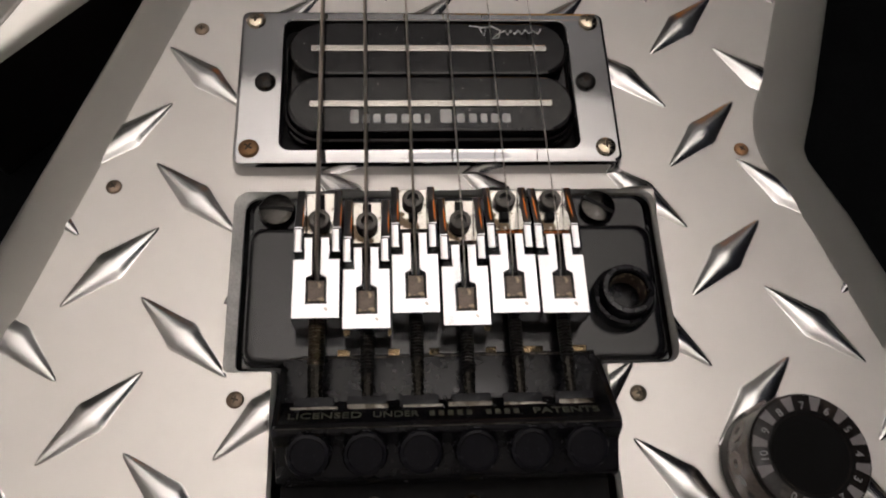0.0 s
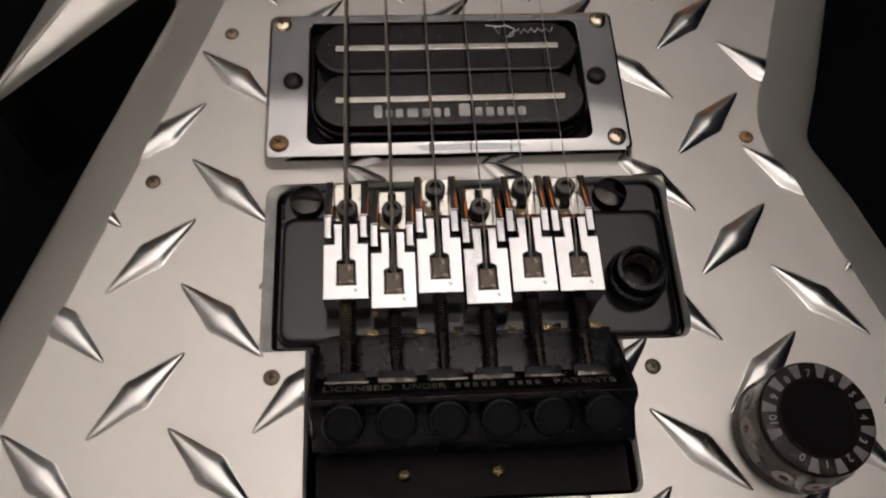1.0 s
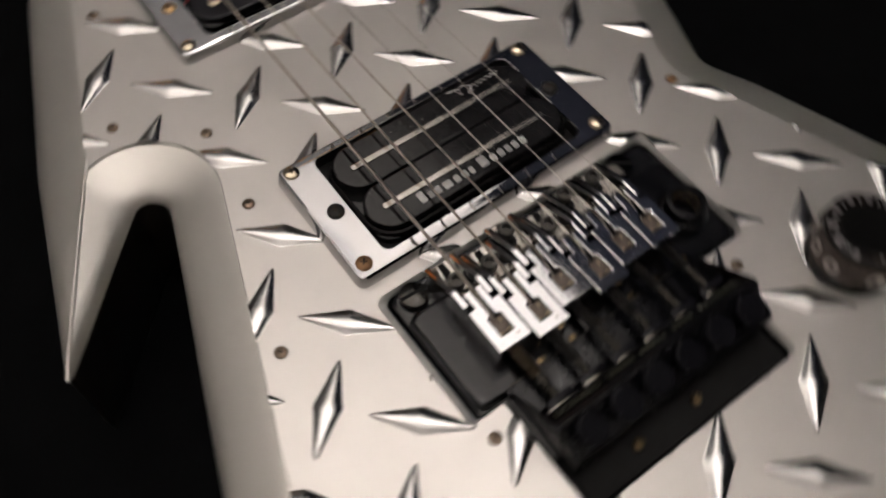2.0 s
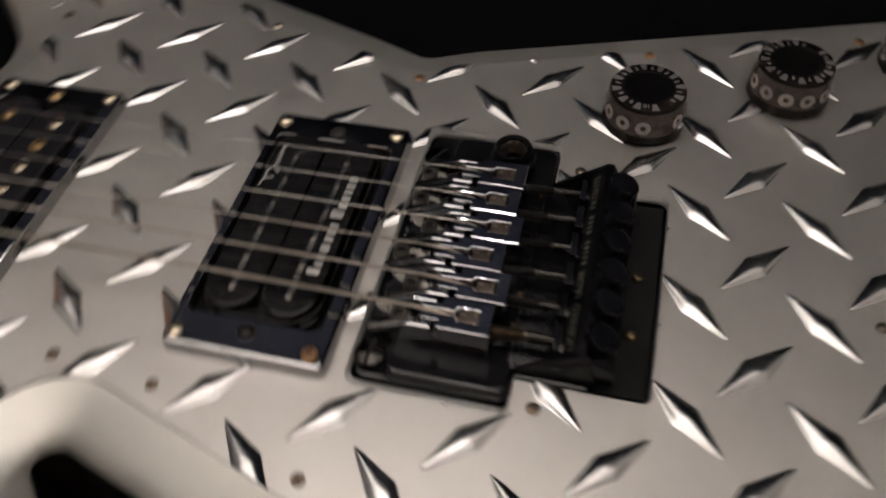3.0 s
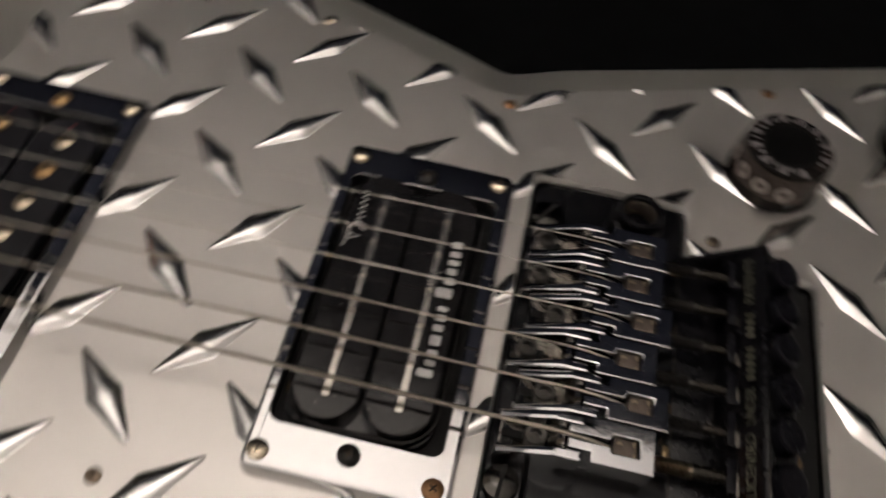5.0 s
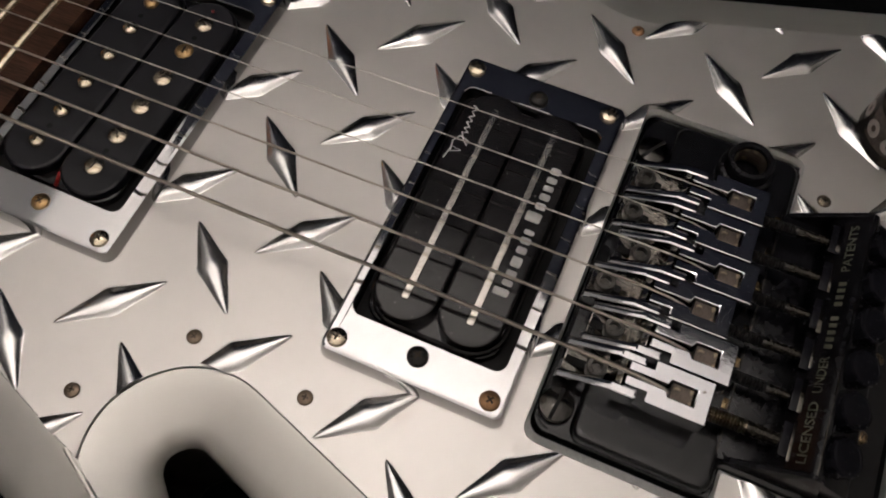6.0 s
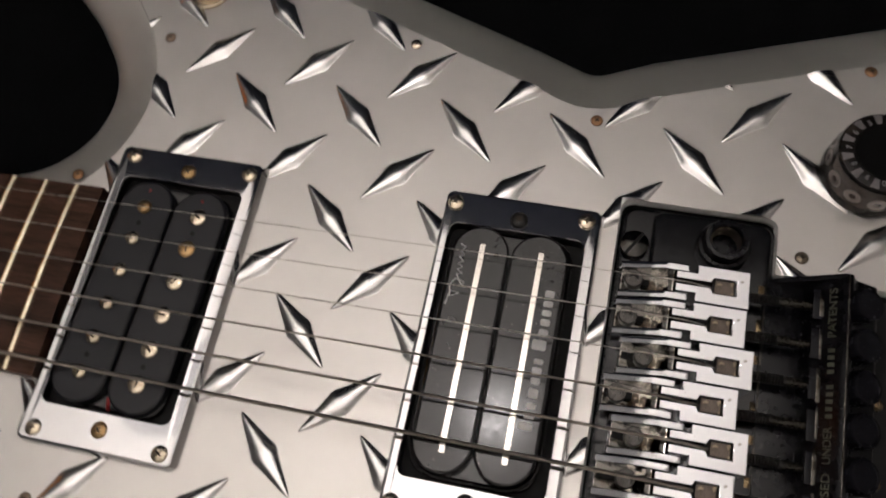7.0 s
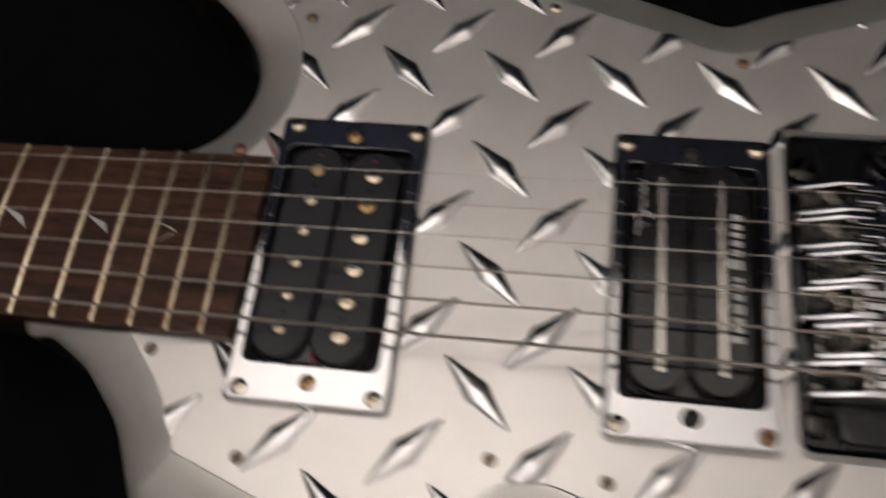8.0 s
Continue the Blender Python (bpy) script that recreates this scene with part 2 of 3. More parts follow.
# ---- the guitar's outline ----
# corners of the outer edge (x across the strings, y towards the neck) and the radius of each
OUTLINE = [
    (29, 190, 4), (30.5, 168, 60), (37.5, 150, 60), (49, 140, 60), (63, 137, 60), (76.2, 140.8, 60), (91.6, 153, 60), (110.6, 174.3, 60), (150, 214, 60), (176, 226, 3),
    (145.4, 126.6, 60), (102.4, 4, 14), (95.4, -13.5, 9), (103.2, -31, 16), (154.6, -188, 40), (200, -330, 6), (150, -296, 25),
    (60, -222, 40), (4, -175.5, 9), (-52, -222, 40), (-142, -296, 25), (-196, -330, 6), (-152, -196, 40), (-100.1, -42, 40), (-72.6, 38.5, 5.5), (-79.3, 44.6, 5),
    (-120.6, 0.8, 1.2), (-100.2, 69, 60), (-72.6, 144.0, 6), (-52.8, 153.2, 30), (-37.6, 167, 16), (-29.5, 180, 8), (-30, 190, 4),
]


def rounded(corners, step=1.2, arc=7):
    """A closed line through the corners, each with its fillet."""
    out, n = [], len(corners)
    ends = []
    for i in range(n):
        p, a, b = (Vector(corners[k % n][:2]) for k in (i, i - 1, i + 1))
        u, v = (a - p).normalized(), (b - p).normalized()
        half = math.acos(max(-1, min(1, u.dot(v)))) / 2
        t = corners[i][2] / math.tan(half)
        t = min(t, (a - p).length * 0.48, (b - p).length * 0.48)
        r = t * math.tan(half)
        centre = p + (u + v).normalized() * (r / math.sin(half))
        s, e = p + u * t - centre, p + v * t - centre
        turn = s.angle_signed(e)
        k = max(4, int(abs(turn) * r / step), int(abs(math.degrees(turn)) / arc))
        ends.append([centre + Matrix.Rotation(-turn * j / k, 2) @ s for j in range(k + 1)])
    for i in range(n):
        out += ends[i]
        a, b = ends[i][-1], ends[(i + 1) % n][0]
        k = int((b - a).length / step)
        out += [a.lerp(b, j / k) for j in range(1, k)]
    kept = [out[0]]
    for p in out[1:]:
        if (p - kept[-1]).length > 0.05:
            kept.append(p)
    if (kept[0] - kept[-1]).length < 0.05:
        kept.pop()
    return kept


EDGE = np.array([tuple(p) for p in rounded(OUTLINE)])
_d = np.roll(EDGE, -1, 0) - np.roll(EDGE, 1, 0)
_d /= np.linalg.norm(_d, axis=1)[:, None]
_area = 0.5 * np.sum(EDGE[:, 0] * np.roll(EDGE[:, 1], -1) - np.roll(EDGE[:, 0], -1) * EDGE[:, 1])
INWARD = np.stack([-_d[:, 1], _d[:, 0]], 1) * (1 if _area > 0 else -1)
RIM_WIDTH = 16.2


def to_edge(p):
    """Distance from points to the outer edge."""
    a, b = EDGE, np.roll(EDGE, -1, 0)
    ab = b - a
    out = []
    for q in p:
        t = np.clip(np.sum((q - a) * ab, 1) / np.sum(ab * ab, 1), 0, 1)
        out.append(np.min(np.hypot(*(a + ab * t[:, None] - q).T)))
    return np.array(out)


REACH = np.full(len(EDGE), RIM_WIDTH)
_open = np.ones(len(EDGE), bool)
for _s in np.arange(1.0, RIM_WIDTH + 0.01, 0.3):
    _i = np.nonzero(_open)[0]
    _short = to_edge(EDGE[_i] + INWARD[_i] * _s) < _s - 0.08
    REACH[_i[_short]] = max(0.3, _s + 0.1)
    _open[_i[_short]] = False
PLATE_EDGE = (EDGE + INWARD * RIM_WIDTH)[_open]


def rim_height(s):
    return float(np.interp(s, (0, 0.7, 2.2, 4.5, 8, 12, 15.4, 16.2), (-8.2, -6.7, -5.5, -4.5, -3.3, -2.0, -0.95, -0.8)))


def inside(p, poly):
    x, y = p
    a, b = poly, np.roll(poly, -1, 0)
    cross = (a[:, 1] > y) != (b[:, 1] > y)
    with np.errstate(divide="ignore", invalid="ignore"):
        at = a[:, 0] + (y - a[:, 1]) * (b[:, 0] - a[:, 0]) / (b[:, 1] - a[:, 1])
    return int(np.sum(cross & (x < at))) % 2 == 1


# ---- room ----
def sheet(name, corners, mat, label, category, up):
    verts = [Vector(c) for c in corners]
    back = [v - Vector(up) * 0.05 for v in verts]
    faces = [(0, 1, 2, 3), (7, 6, 5, 4), (0, 4, 5, 1), (1, 5, 6, 2), (2, 6, 7, 3), (3, 7, 4, 0)]
    me = pydata(name, [tuple(v) for v in verts + back], faces, 1.0)
    return tagged(link(name, me, mat, smooth=False), label, category, kind="structure")


X0, X1, Y0, Y1, FLOOR = -2.5, 1.36, -2.6, 2.1, -0.046
sheet("floor", [(X0, Y0, FLOOR), (X1, Y0, FLOOR), (X1, Y1, FLOOR), (X0, Y1, FLOOR)], CLOTH, "black cloth surface under the guitar", "cloth", (0, 0, 1))
sheet("ceiling", [(X0, Y0, CEILING), (X0, Y1, CEILING), (X1, Y1, CEILING), (X1, Y0, CEILING)], PAINTWHITE, "white painted ceiling lit by a lamp", "ceiling", (0, 0, -1))
sheet("wall_east", [(X1, Y0, FLOOR), (X1, Y0, CEILING), (X1, Y1, CEILING), (X1, Y1, FLOOR)], NAVY, "dark blue wall in shadow", "wall", (-1, 0, 0))
sheet("wall_west", [(X0, Y0, FLOOR), (X0, Y1, FLOOR), (X0, Y1, CEILING), (X0, Y0, CEILING)], GREYWALL, "pale painted wall", "wall", (1, 0, 0))
sheet("wall_north", [(X0, Y1, FLOOR), (X1, Y1, FLOOR), (X1, Y1, CEILING), (X0, Y1, CEILING)], DIMWALL, "grey painted wall", "wall", (0, -1, 0))
sheet("wall_south", [(X0, Y0, FLOOR), (X0, Y0, CEILING), (X1, Y0, CEILING), (X1, Y0, FLOOR)], GREYWALL, "pale painted wall", "wall", (0, 1, 0))

# unseen chest, added as a stand for the amber glow
chest = link("added_chest", joined("added_chest", [block("carcass", 175, 465, 1400, 1775, -46, 240, 4), block("top", 165, 475, 1390, 1776, 240, 262, 4), block("front", 185, 455, 1392, 1400, 10, 220, 3)]), CHESTWOOD)
tagged(chest, "unseen orange-brown chest added to carry the amber glow", "chest")

# unseen emitter, added so the saddle rails mirror something bright orange
amber = thing("added_amber_glow", "unseen amber glow added for orange reflections in the saddle rails", "lamp", (0.305, 1.53, 0.262))
link("foot", lathe("foot", [(70, 0), (70, 8), (20, 16), (9, 24), (9, 196)], 28), CHESTWOOD, amber)
link("shade", lathe("shade", [(76, 190), (80, 192), (88, 270), (79, 352), (75, 352), (84, 270), (76, 192)], 36, cap0=False, cap1=False), AMBER, amber, "glowing amber surface mirrored by the saddle rails")

# unseen main light, assumed in order to light the ceiling
lamp = thing("assumed_uplight", "unseen bowl lamp assumed as the main light, shining upwards", "lamp", LAMP_PLACE)
link("bowl", lathe("bowl", [(46, -38), (70, -30), (92, -8), (100, 14), (97, 14), (88, -6), (66, -26), (44, -33)], 32, cap0=False, cap1=False), OPAL, lamp)
link("bulb_disc", lathe("bulb_disc", [(80, -12), (80, -6), (60, 0)], 32), BULB, lamp)
link("bowl_foot", lathe("bowl_foot", [(10, -46), (38, -43), (46, -37)], 24), OPAL, lamp)
link("cord", lathe("cord", [(4, 0), (4, (CEILING - LAMP_PLACE[2]) / MM)], 10), MATT, lamp)

# unseen globe, added for bobbin glare and extra light on the plate
globe = thing("added_globe_light", "unseen round globe light added for glare on the bobbins", "lamp", GLOBE_PLACE)
link("globe", lathe("globe", [(48 * math.sin(math.pi * k / 14), -48 * math.cos(math.pi * k / 14)) for k in range(1, 14)], 24), GLOW, globe)
link("cord", lathe("cord", [(3, 46), (3, (CEILING - GLOBE_PLACE[2]) / MM)], 10), MATT, globe)

# ---- guitar: body ----
guitar = thing("electric_guitar", "silver angular electric guitar with tread-plate top, lying face up", "guitar")


def build_rim():
    fr = (0, 0.045, 0.13, 0.28, 0.5, 0.75, 0.95, 1.0)
    loops = []
    for f in fr:
        s = REACH * f
        p = EDGE + INWARD * s[:, None]
        loops.append([(x, y, rim_height(q)) for (x, y), q in zip(p, s)])
    return loft("rim", loops)


link("rim", build_rim(), RIM, guitar, "bevelled silver-painted body edge", sharp=40)
# the two bevels of the lower horn meet in a softly rounded ridge
_ridge = [(-120.6 + 0.5 * q, 0.8 + 0.866 * q, rim_height(0.23 * q) - 0.42) for q in (3, 8, 14, 21, 29, 38, 47, 56, 64, 70)]
link("horn_ridge", tube("horn_ridge", _ridge, 0.75, 10), RIM, guitar, "rounded ridge of the silver horn")
_in = EDGE + INWARD * np.minimum(0.5, REACH * 0.3)[:, None]
link("side", loft("side", [[(x, y, -45.5) for x, y in _in], [(x, y, -43) for x, y in EDGE], [(x, y, -9.5) for x, y in EDGE],
                           [(x, y, -8.2) for x, y in EDGE]], True), SIDE, guitar, "black painted body side")

# metal top with the opening for the tremolo
OPEN_A = (-44.4, 52.4, -69.4, -26.9)
OPEN_B = (-34.3, 36.3, -103.0, -69.4)
OPENING = [(-44.4, -69.4, 1.5), (-34.3, -69.4, 0.6), (-34.3, -103, 2.5), (36.3, -103, 2.5), (36.3, -69.4, 0.6), (52.4, -69.4, 3), (52.4, -26.9, 3.5), (-44.4, -26.9, 3.5)]
OPENING_IN = [(-42.1, -68.8, 1.5), (-33.4, -68.8, 0.6), (-33.8, -102.7, 2.5), (35.7, -102.7, 2.5), (35.4, -68.8, 0.6), (51.8, -68.9, 3), (51.8, -27.4, 3.5), (-42.1, -27.7, 3.5)]


def flat_with_hole(name, outer, hole, z0, z1):
    bm = bmesh.new()
    edges = []
    for line in (outer, hole):
        vs = [bm.verts.new((p[0] * MM, p[1] * MM, z1 * MM)) for p in line]
        edges += [bm.edges.new((vs[i], vs[(i + 1) % len(vs)])) for i in range(len(vs))]
    bmesh.ops.triangle_fill(bm, edges=edges, use_beauty=True)
    bmesh.ops.recalc_face_normals(bm, faces=bm.faces)
    if sum(f.normal.z for f in bm.faces) < 0:
        bmesh.ops.reverse_faces(bm, faces=bm.faces)
    lip = [e for e in bm.edges if len(e.link_faces) == 1]
    out = bmesh.ops.extrude_edge_only(bm, edges=lip)
    for v in out["geom"]:
        if isinstance(v, bmesh.types.BMVert):
            v.co.z = z0 * MM
    me = bpy.data.meshes.new(name)
    bm.to_mesh(me)
    bm.free()
    return me


_n = np.roll(PLATE_EDGE, -1, 0) - np.roll(PLATE_EDGE, 1, 0)
_n /= np.linalg.norm(_n, axis=1)[:, None] + 1e-9
_inner = PLATE_EDGE + np.stack([-_n[:, 1], _n[:, 0]], 1) * (0.25 if _area > 0 else -0.25)
plate = link("tread_plate", flat_with_hole("tread_plate", [tuple(p) for p in _inner[::1]], [tuple(p) for p in rounded(OPENING, 2.0)], -1.4, 0.0),
             ALU, guitar, "dull aluminium tread plate top", smooth=False)

def lip_mesh():
    a, b = rounded(OPENING, 500.0, 12), rounded(OPENING_IN, 500.0, 12)
    return loft("cut_edge", [[(p.x, p.y, 0.0) for p in a], [(p.x, p.y, -1.3) for p in b], [(p.x, p.y, -2.4) for p in b]])


link("cut_edge", lip_mesh(), CUT, guitar, "bright filed edge of the tremolo opening", sharp=20)
# routed cavity under the opening
cav = [loft("cavity", [rrect(4.1, -48.4, 96.6, 42, 3, -1.5), rrect(4.1, -48.4, 96.6, 42, 3, -9)], False, True),
       loft("cavity", [rrect(1, -66, 70.6, 74, 2.5, -1.5), rrect(1, -66, 70.6, 74, 2.5, -26)], False, True)]
link("cavity", joined("cavity", cav), CAVITY, guitar, "black routed tremolo cavity", smooth=False)


# ---- small parts ----
def screw_mesh(r, h):
    return lathe("screw", [(r, 0), (r, h * 0.25), (r * 0.88, h * 0.6), (r * 0.6, h * 0.88), (r * 0.28, h)], 18)


# slots are not cut: dark bars imitate the shade inside them
def screw_slots(r, h, slot="cross"):
    w = r * 0.10
    parts = [block("slot", -r * 0.42, r * 0.42, -w, w, h * 0.45, h * 1.008, 0)]
    if slot == "cross":
        parts.append(block("slot", -w, w, -r * 0.42, r * 0.42, h * 0.45, h * 1.010, 0))
    return joined("slot", parts)


SCREWS = {}


def screw(parent, x, y, z, r, h, mat, slot="cross", turn=0, name="screw"):
    key = (r, h, slot)
    if key not in SCREWS:
        SCREWS[key] = (screw_mesh(r, h), screw_slots(r, h, slot))
    a, b = SCREWS[key]
    me = a.copy()
    me.materials.clear()
    bm = bmesh.new()
    bm.from_mesh(a)
    n = len(bm.faces)
    bm.from_mesh(b)
    for i, f in enumerate(bm.faces):
        f.material_index = 0 if i < n else 1
    bm.to_mesh(me)
    bm.free()
    ob = link(name, me, [mat, SLOT], parent)
    return place(ob, x, y, z, 0, 0, turn)


PLATE_SCREWS = [(-55.4, 19.5), (-71.5, -25.3), (-41.4, -75.2), (42.2, -75.9), (75.8, -16.5), (94.5, 42.2), (85.9, 122.3), (33.8, 135.2),
                (103.6, -91.9), (-52.8, 49.1), (-74.4, 67.1), (-59.3, 114.5), (-32.4, 145.5), (1.3, -159.2), (125.6, -162.0)]
SCREW_FINISH = [DARKSCREW, DARKSCREW, DARKSCREW, WORN, RUST, NICKEL, DARKSCREW, RUST, RUST, DARKSCREW, DARKSCREW, DARKSCREW, DARKSCREW, WORN, RUST]
for i, ((x, y), finish) in enumerate(zip(PLATE_SCREWS, SCREW_FINISH)):
    screw(plate, x, y, 0, 1.8, 0.75, finish, turn=37 * i)


# ---- pickups ----
def pickup_ring(name, label, cx, cy, w, h, wx, wy, ww, wh, top):
    loops = [rrect(cx, cy, w, h, 2.2, 0.0, 6, 0.5), rrect(cx, cy, w, h, 2.2, 0.6, 6, 0.5), rrect(cx, cy, w, h, 2.2, top - 0.9, 6), rrect(cx, cy, w, h, 2.2, top - 0.25, 6, -0.25),
             rrect(cx, cy, w, h, 2.2, top, 6, -0.9), rrect(cx, cy, w, h, 2.2, top, 6, -2.4), rrect(wx, wy, ww, wh, 2.5, top, 6, 0.2), rrect(wx, wy, ww, wh, 2.5, top - 0.15, 6, 0.04),
             rrect(wx, wy, ww, wh, 2.5, top - 0.8, 6)]
    # the stamped frame sags towards its ends
    sag = [[(x, y, z - (0.0024 * max(0.0, x - cx - 32) ** 2 + 0.00015 * max(0.0, cx - x - 34) ** 2 if z > 1 else 0)) for x, y, z in lp] for lp in loops]
    ring = link(name, loft(name, sag), RINGCHROME, guitar, label, sharp=14)
    well = [rrect(wx, wy, ww, wh, 2.5, top - 0.8, 6), rrect(wx, wy, ww, wh, 2.5, 0.3, 6)]
    link("well", loft("well", well, False, True), CAVITY, ring)
    return ring


bridge_pickup = pickup_ring("bridge_pickup", "black twin-blade humbucker pickup in a chrome ring", 0.2, -0.4, 90.0, 43.6, 0.5, -0.1, 69.6, 37.2, 4.8)
link("base", slab("base", 0.9, 0.4, 68, 33.0, 6, -2, 2.8, 0.8), PLASTIC, bridge_pickup)
link("tray", loft("tray", [rrect(0.9, 0.2, 69, 33.4, 9, 0), rrect(0.9, 0.2, 69, 33.4, 9, 4.6), rrect(0.9, 0.2, 69, 33.4, 9, 5.0, 6, -0.5), rrect(0.9, 0.2, 69, 33.4, 9, 4.2, 6, -1.0)]), PLASTIC, bridge_pickup)
for y in (8.45, -7.45):
    bob = link("bobbin", slab("bobbin", 0.9, y, 67.0, 15.5, 7.7, 1.5, 6.9, 0.7, 12), PLASTIC, bridge_pickup, "glossy black coil bobbin")
    link("blade", slab("blade", 0.9, y - 0.3, 56.8, 1.7, 0.4, 6.2, 7.3, 0.15, 3), RAIL, bridge_pickup, "bare steel blade")
# two words as plain rounded bars, one for each character
_x = -18.4
for _w, _h in ((2.6, 3.7), (2.1, 2.5), (2.3, 2.5), (3.6, 2.5), (2.4, 2.5), (2.4, 2.5), (1.8, 2.5), (0, 0), (3.7, 3.7), (2.5, 2.5), (2.5, 2.5), (2.1, 2.5), (2.3, 2.5), (2.6, 2.5)):
    if _w:
        link("logo_mark", slab("logo_mark", _x + _w / 2, -13.0 + _h / 2, _w * 0.74, _h, 0.5, 6.86, 6.96, 0.03, 3), LOGOGREY, bridge_pickup, smooth=False)
    _x += _w + 0.3 if _w else 1.3
_sq = [(10.6, 16.0), (14.6, 15.4), (14.2, 12.9), (13.0, 15.2), (16.2, 15.8), (18.2, 14.6), (17.6, 12.4), (16.0, 12.0), (17.4, 13.4), (19.4, 14.6), (19.8, 13.2), (20.8, 14.6), (21.6, 13.4), (22.6, 14.7),
       (23.4, 13.5), (24.4, 14.8), (25.2, 13.6), (26.2, 14.6), (27.4, 13.6), (28.2, 15.0)]
_rnd = random.Random(5)
_flakes = []
for _ in range(60):
    _x, _y, _r = _rnd.uniform(-31, 32), _rnd.choice((8.45, -7.45)) + _rnd.uniform(-6.8, 6.8), _rnd.uniform(0.05, 0.17)
    _a = _rnd.uniform(0, 6.28)
    _flakes.append(prism("dust", [(_x + _r * (0.6 + _rnd.random()) * math.cos(_a + q), _y + _r * (0.6 + _rnd.random()) * math.sin(_a + q)) for q in (0, 1.5, 3.1, 4.6)], 6.87, 6.94, 0))
link("dust", joined("dust", _flakes), DUST, bridge_pickup, "pale dust specks", smooth=False)
link("script_mark", tube("script_mark", [(x + 0.2, y - 0.9, 6.92) for x, y in _sq], 0.15, 6), WHITE, bridge_pickup)
for x, y, m in ((-41.3, 18.3, NICKEL), (41.2, 18.3, NICKEL), (-41.1, -18.3, RUST), (41.3, -18.3, NICKEL)):
    screw(bridge_pickup, x, y, 4.75, 2.35, 1.1, m, turn=x * 7 + y)
for x in (-38.2, 38.5):
    screw(bridge_pickup, x, 0, 4.75, 2.5, 1.5, OXIDE, turn=20 + x)

neck_pickup = pickup_ring("neck_pickup", "black humbucker pickup with brass pole screws in a chrome ring", -0.2, 99.2, 89.2, 44.8, 0.2, 99.3, 68.6, 37.6, 3.8)
TURN = -1.7


def on_pickup(ob, x, y, z=0.0, turn=0.0):
    """Sets a part down in the neck pickup's own frame, which sits a little askew in its ring."""
    ob.matrix_local = pose(-0.2 * MM, 99.9 * MM, 0, 0, 0, TURN) @ pose(x * MM, y * MM, z * MM, 0, 0, turn)
    return ob


on_pickup(link("base", slab("base", 0, 0, 66, 33.4, 6, -2, 2.4, 0.8), PLASTIC, neck_pickup), 0, 0)
for y, top, r, h in ((8.35, 5.3, 2.05, 1.2), (-8.35, 4.9, 2.45, 0.7)):
    on_pickup(link("bobbin", slab("bobbin", 0, 0, 66.5, 16.3, 8.1, 0.5, top, 0.8, 12), MATT, neck_pickup, "dull black coil bobbin"), 0, y)
    for k in range(6):
        on_pickup(screw(neck_pickup, 0, 0, 0, r, h, BRASS if (k + (y < 0)) % 6 == 5 else NICKEL, "line", name="pole_screw"), -24.9 + 9.95 * k, y, top, 50 * k + y)
        if k in (0, 4):
            # flat dark disc in place of a shaded hole
            on_pickup(link("bobbin_hole", lathe("bobbin_hole", [(0.75, -0.3), (0.75, 0.03), (0.3, 0.03)], 12), CAVITY, neck_pickup), -20.0 + 9.95 * k, y, top)
for x, y in ((30.2, 8.6), (29.8, -8.0)):
    on_pickup(link("wire", lathe("wire", [(0.45, -0.3), (0.45, 0.2), (0.2, 0.35)], 10), RED, neck_pickup, "red wire end"), x, y, 5.1)
for x, y in ((-41.3, 117.2), (41.2, 117.2), (-41.4, 80.6), (40.6, 80.4)):
    screw(neck_pickup, x, y, 3.6, 2.3, 1.1, NICKEL, turn=x * 5 + y)
for x in (-38.6, 38.4):
    screw(neck_pickup, x, 98.9, 3.55, 2.3, 1.2, BRASS, turn=x)
link("wire", tube("wire", [(-30, 99.2, 4), (-32, 98.5, 4.2), (-33, 98.8, 3)], 0.5), RED, neck_pickup, "red wire end")

# ---- tremolo bridge ----
BASE = [(-41, -69.2, 3.5), (-33.2, -69.2, 0.5), (-33.2, -88, 1), (35.2, -88, 1), (35.2, -69.2, 0.5), (50.6, -69.2, 3.5), (50.6, -28, 4), (-41, -28, 4)]
_b = rounded(BASE, 3.0)
bridge = link("tremolo_bridge", prism("tremolo_bridge", [tuple(p) for p in _b], -3.6, -0.7, 1.2), BLACK, guitar, "black locking tremolo bridge with chrome saddles and fine tuners", sharp=14)


def crowned_panel(name, x0, x1, y0, y1, r, z0, z1, soft, crown, lift):
    """A thin panel, arched across x and lifted at one end, whose top rolls off in a round edge."""
    def ticks(a, b):
        near = [0, 0.25, 0.6, 1.0, 1.5, 2.2, 3.2, 4.5]
        inner = np.linspace(a + 6, b - 6, 14)
        return [a + q for q in near] + list(inner) + [b - q for q in near[::-1]]
    xs, ys = ticks(x0, x1), ticks(y0, y1)
    verts = []
    for x in xs:
        for y in ys:
            dx, dy = min(x - x0, x1 - x), min(y - y0, y1 - y)
            d = r - math.hypot(r - dx, r - dy) if dx < r and dy < r else min(dx, dy)
            u = (x - (x0 + x1) / 2) / ((x1 - x0) / 2)
            q = min(1.0, max(0.0, d / soft))
            verts.append((x, y, z0 + (z1 - crown * max(0.0, u) ** 2 + lift * max(0.0, x0 + 16.6 - x) - z0) * math.sqrt(1 - (1 - q) ** 2)))
    m = len(ys)
    return pydata(name, verts, [(i * m + j, i * m + m + j, i * m + m + j + 1, i * m + j + 1) for i in range(len(xs) - 1) for j in range(m - 1)])


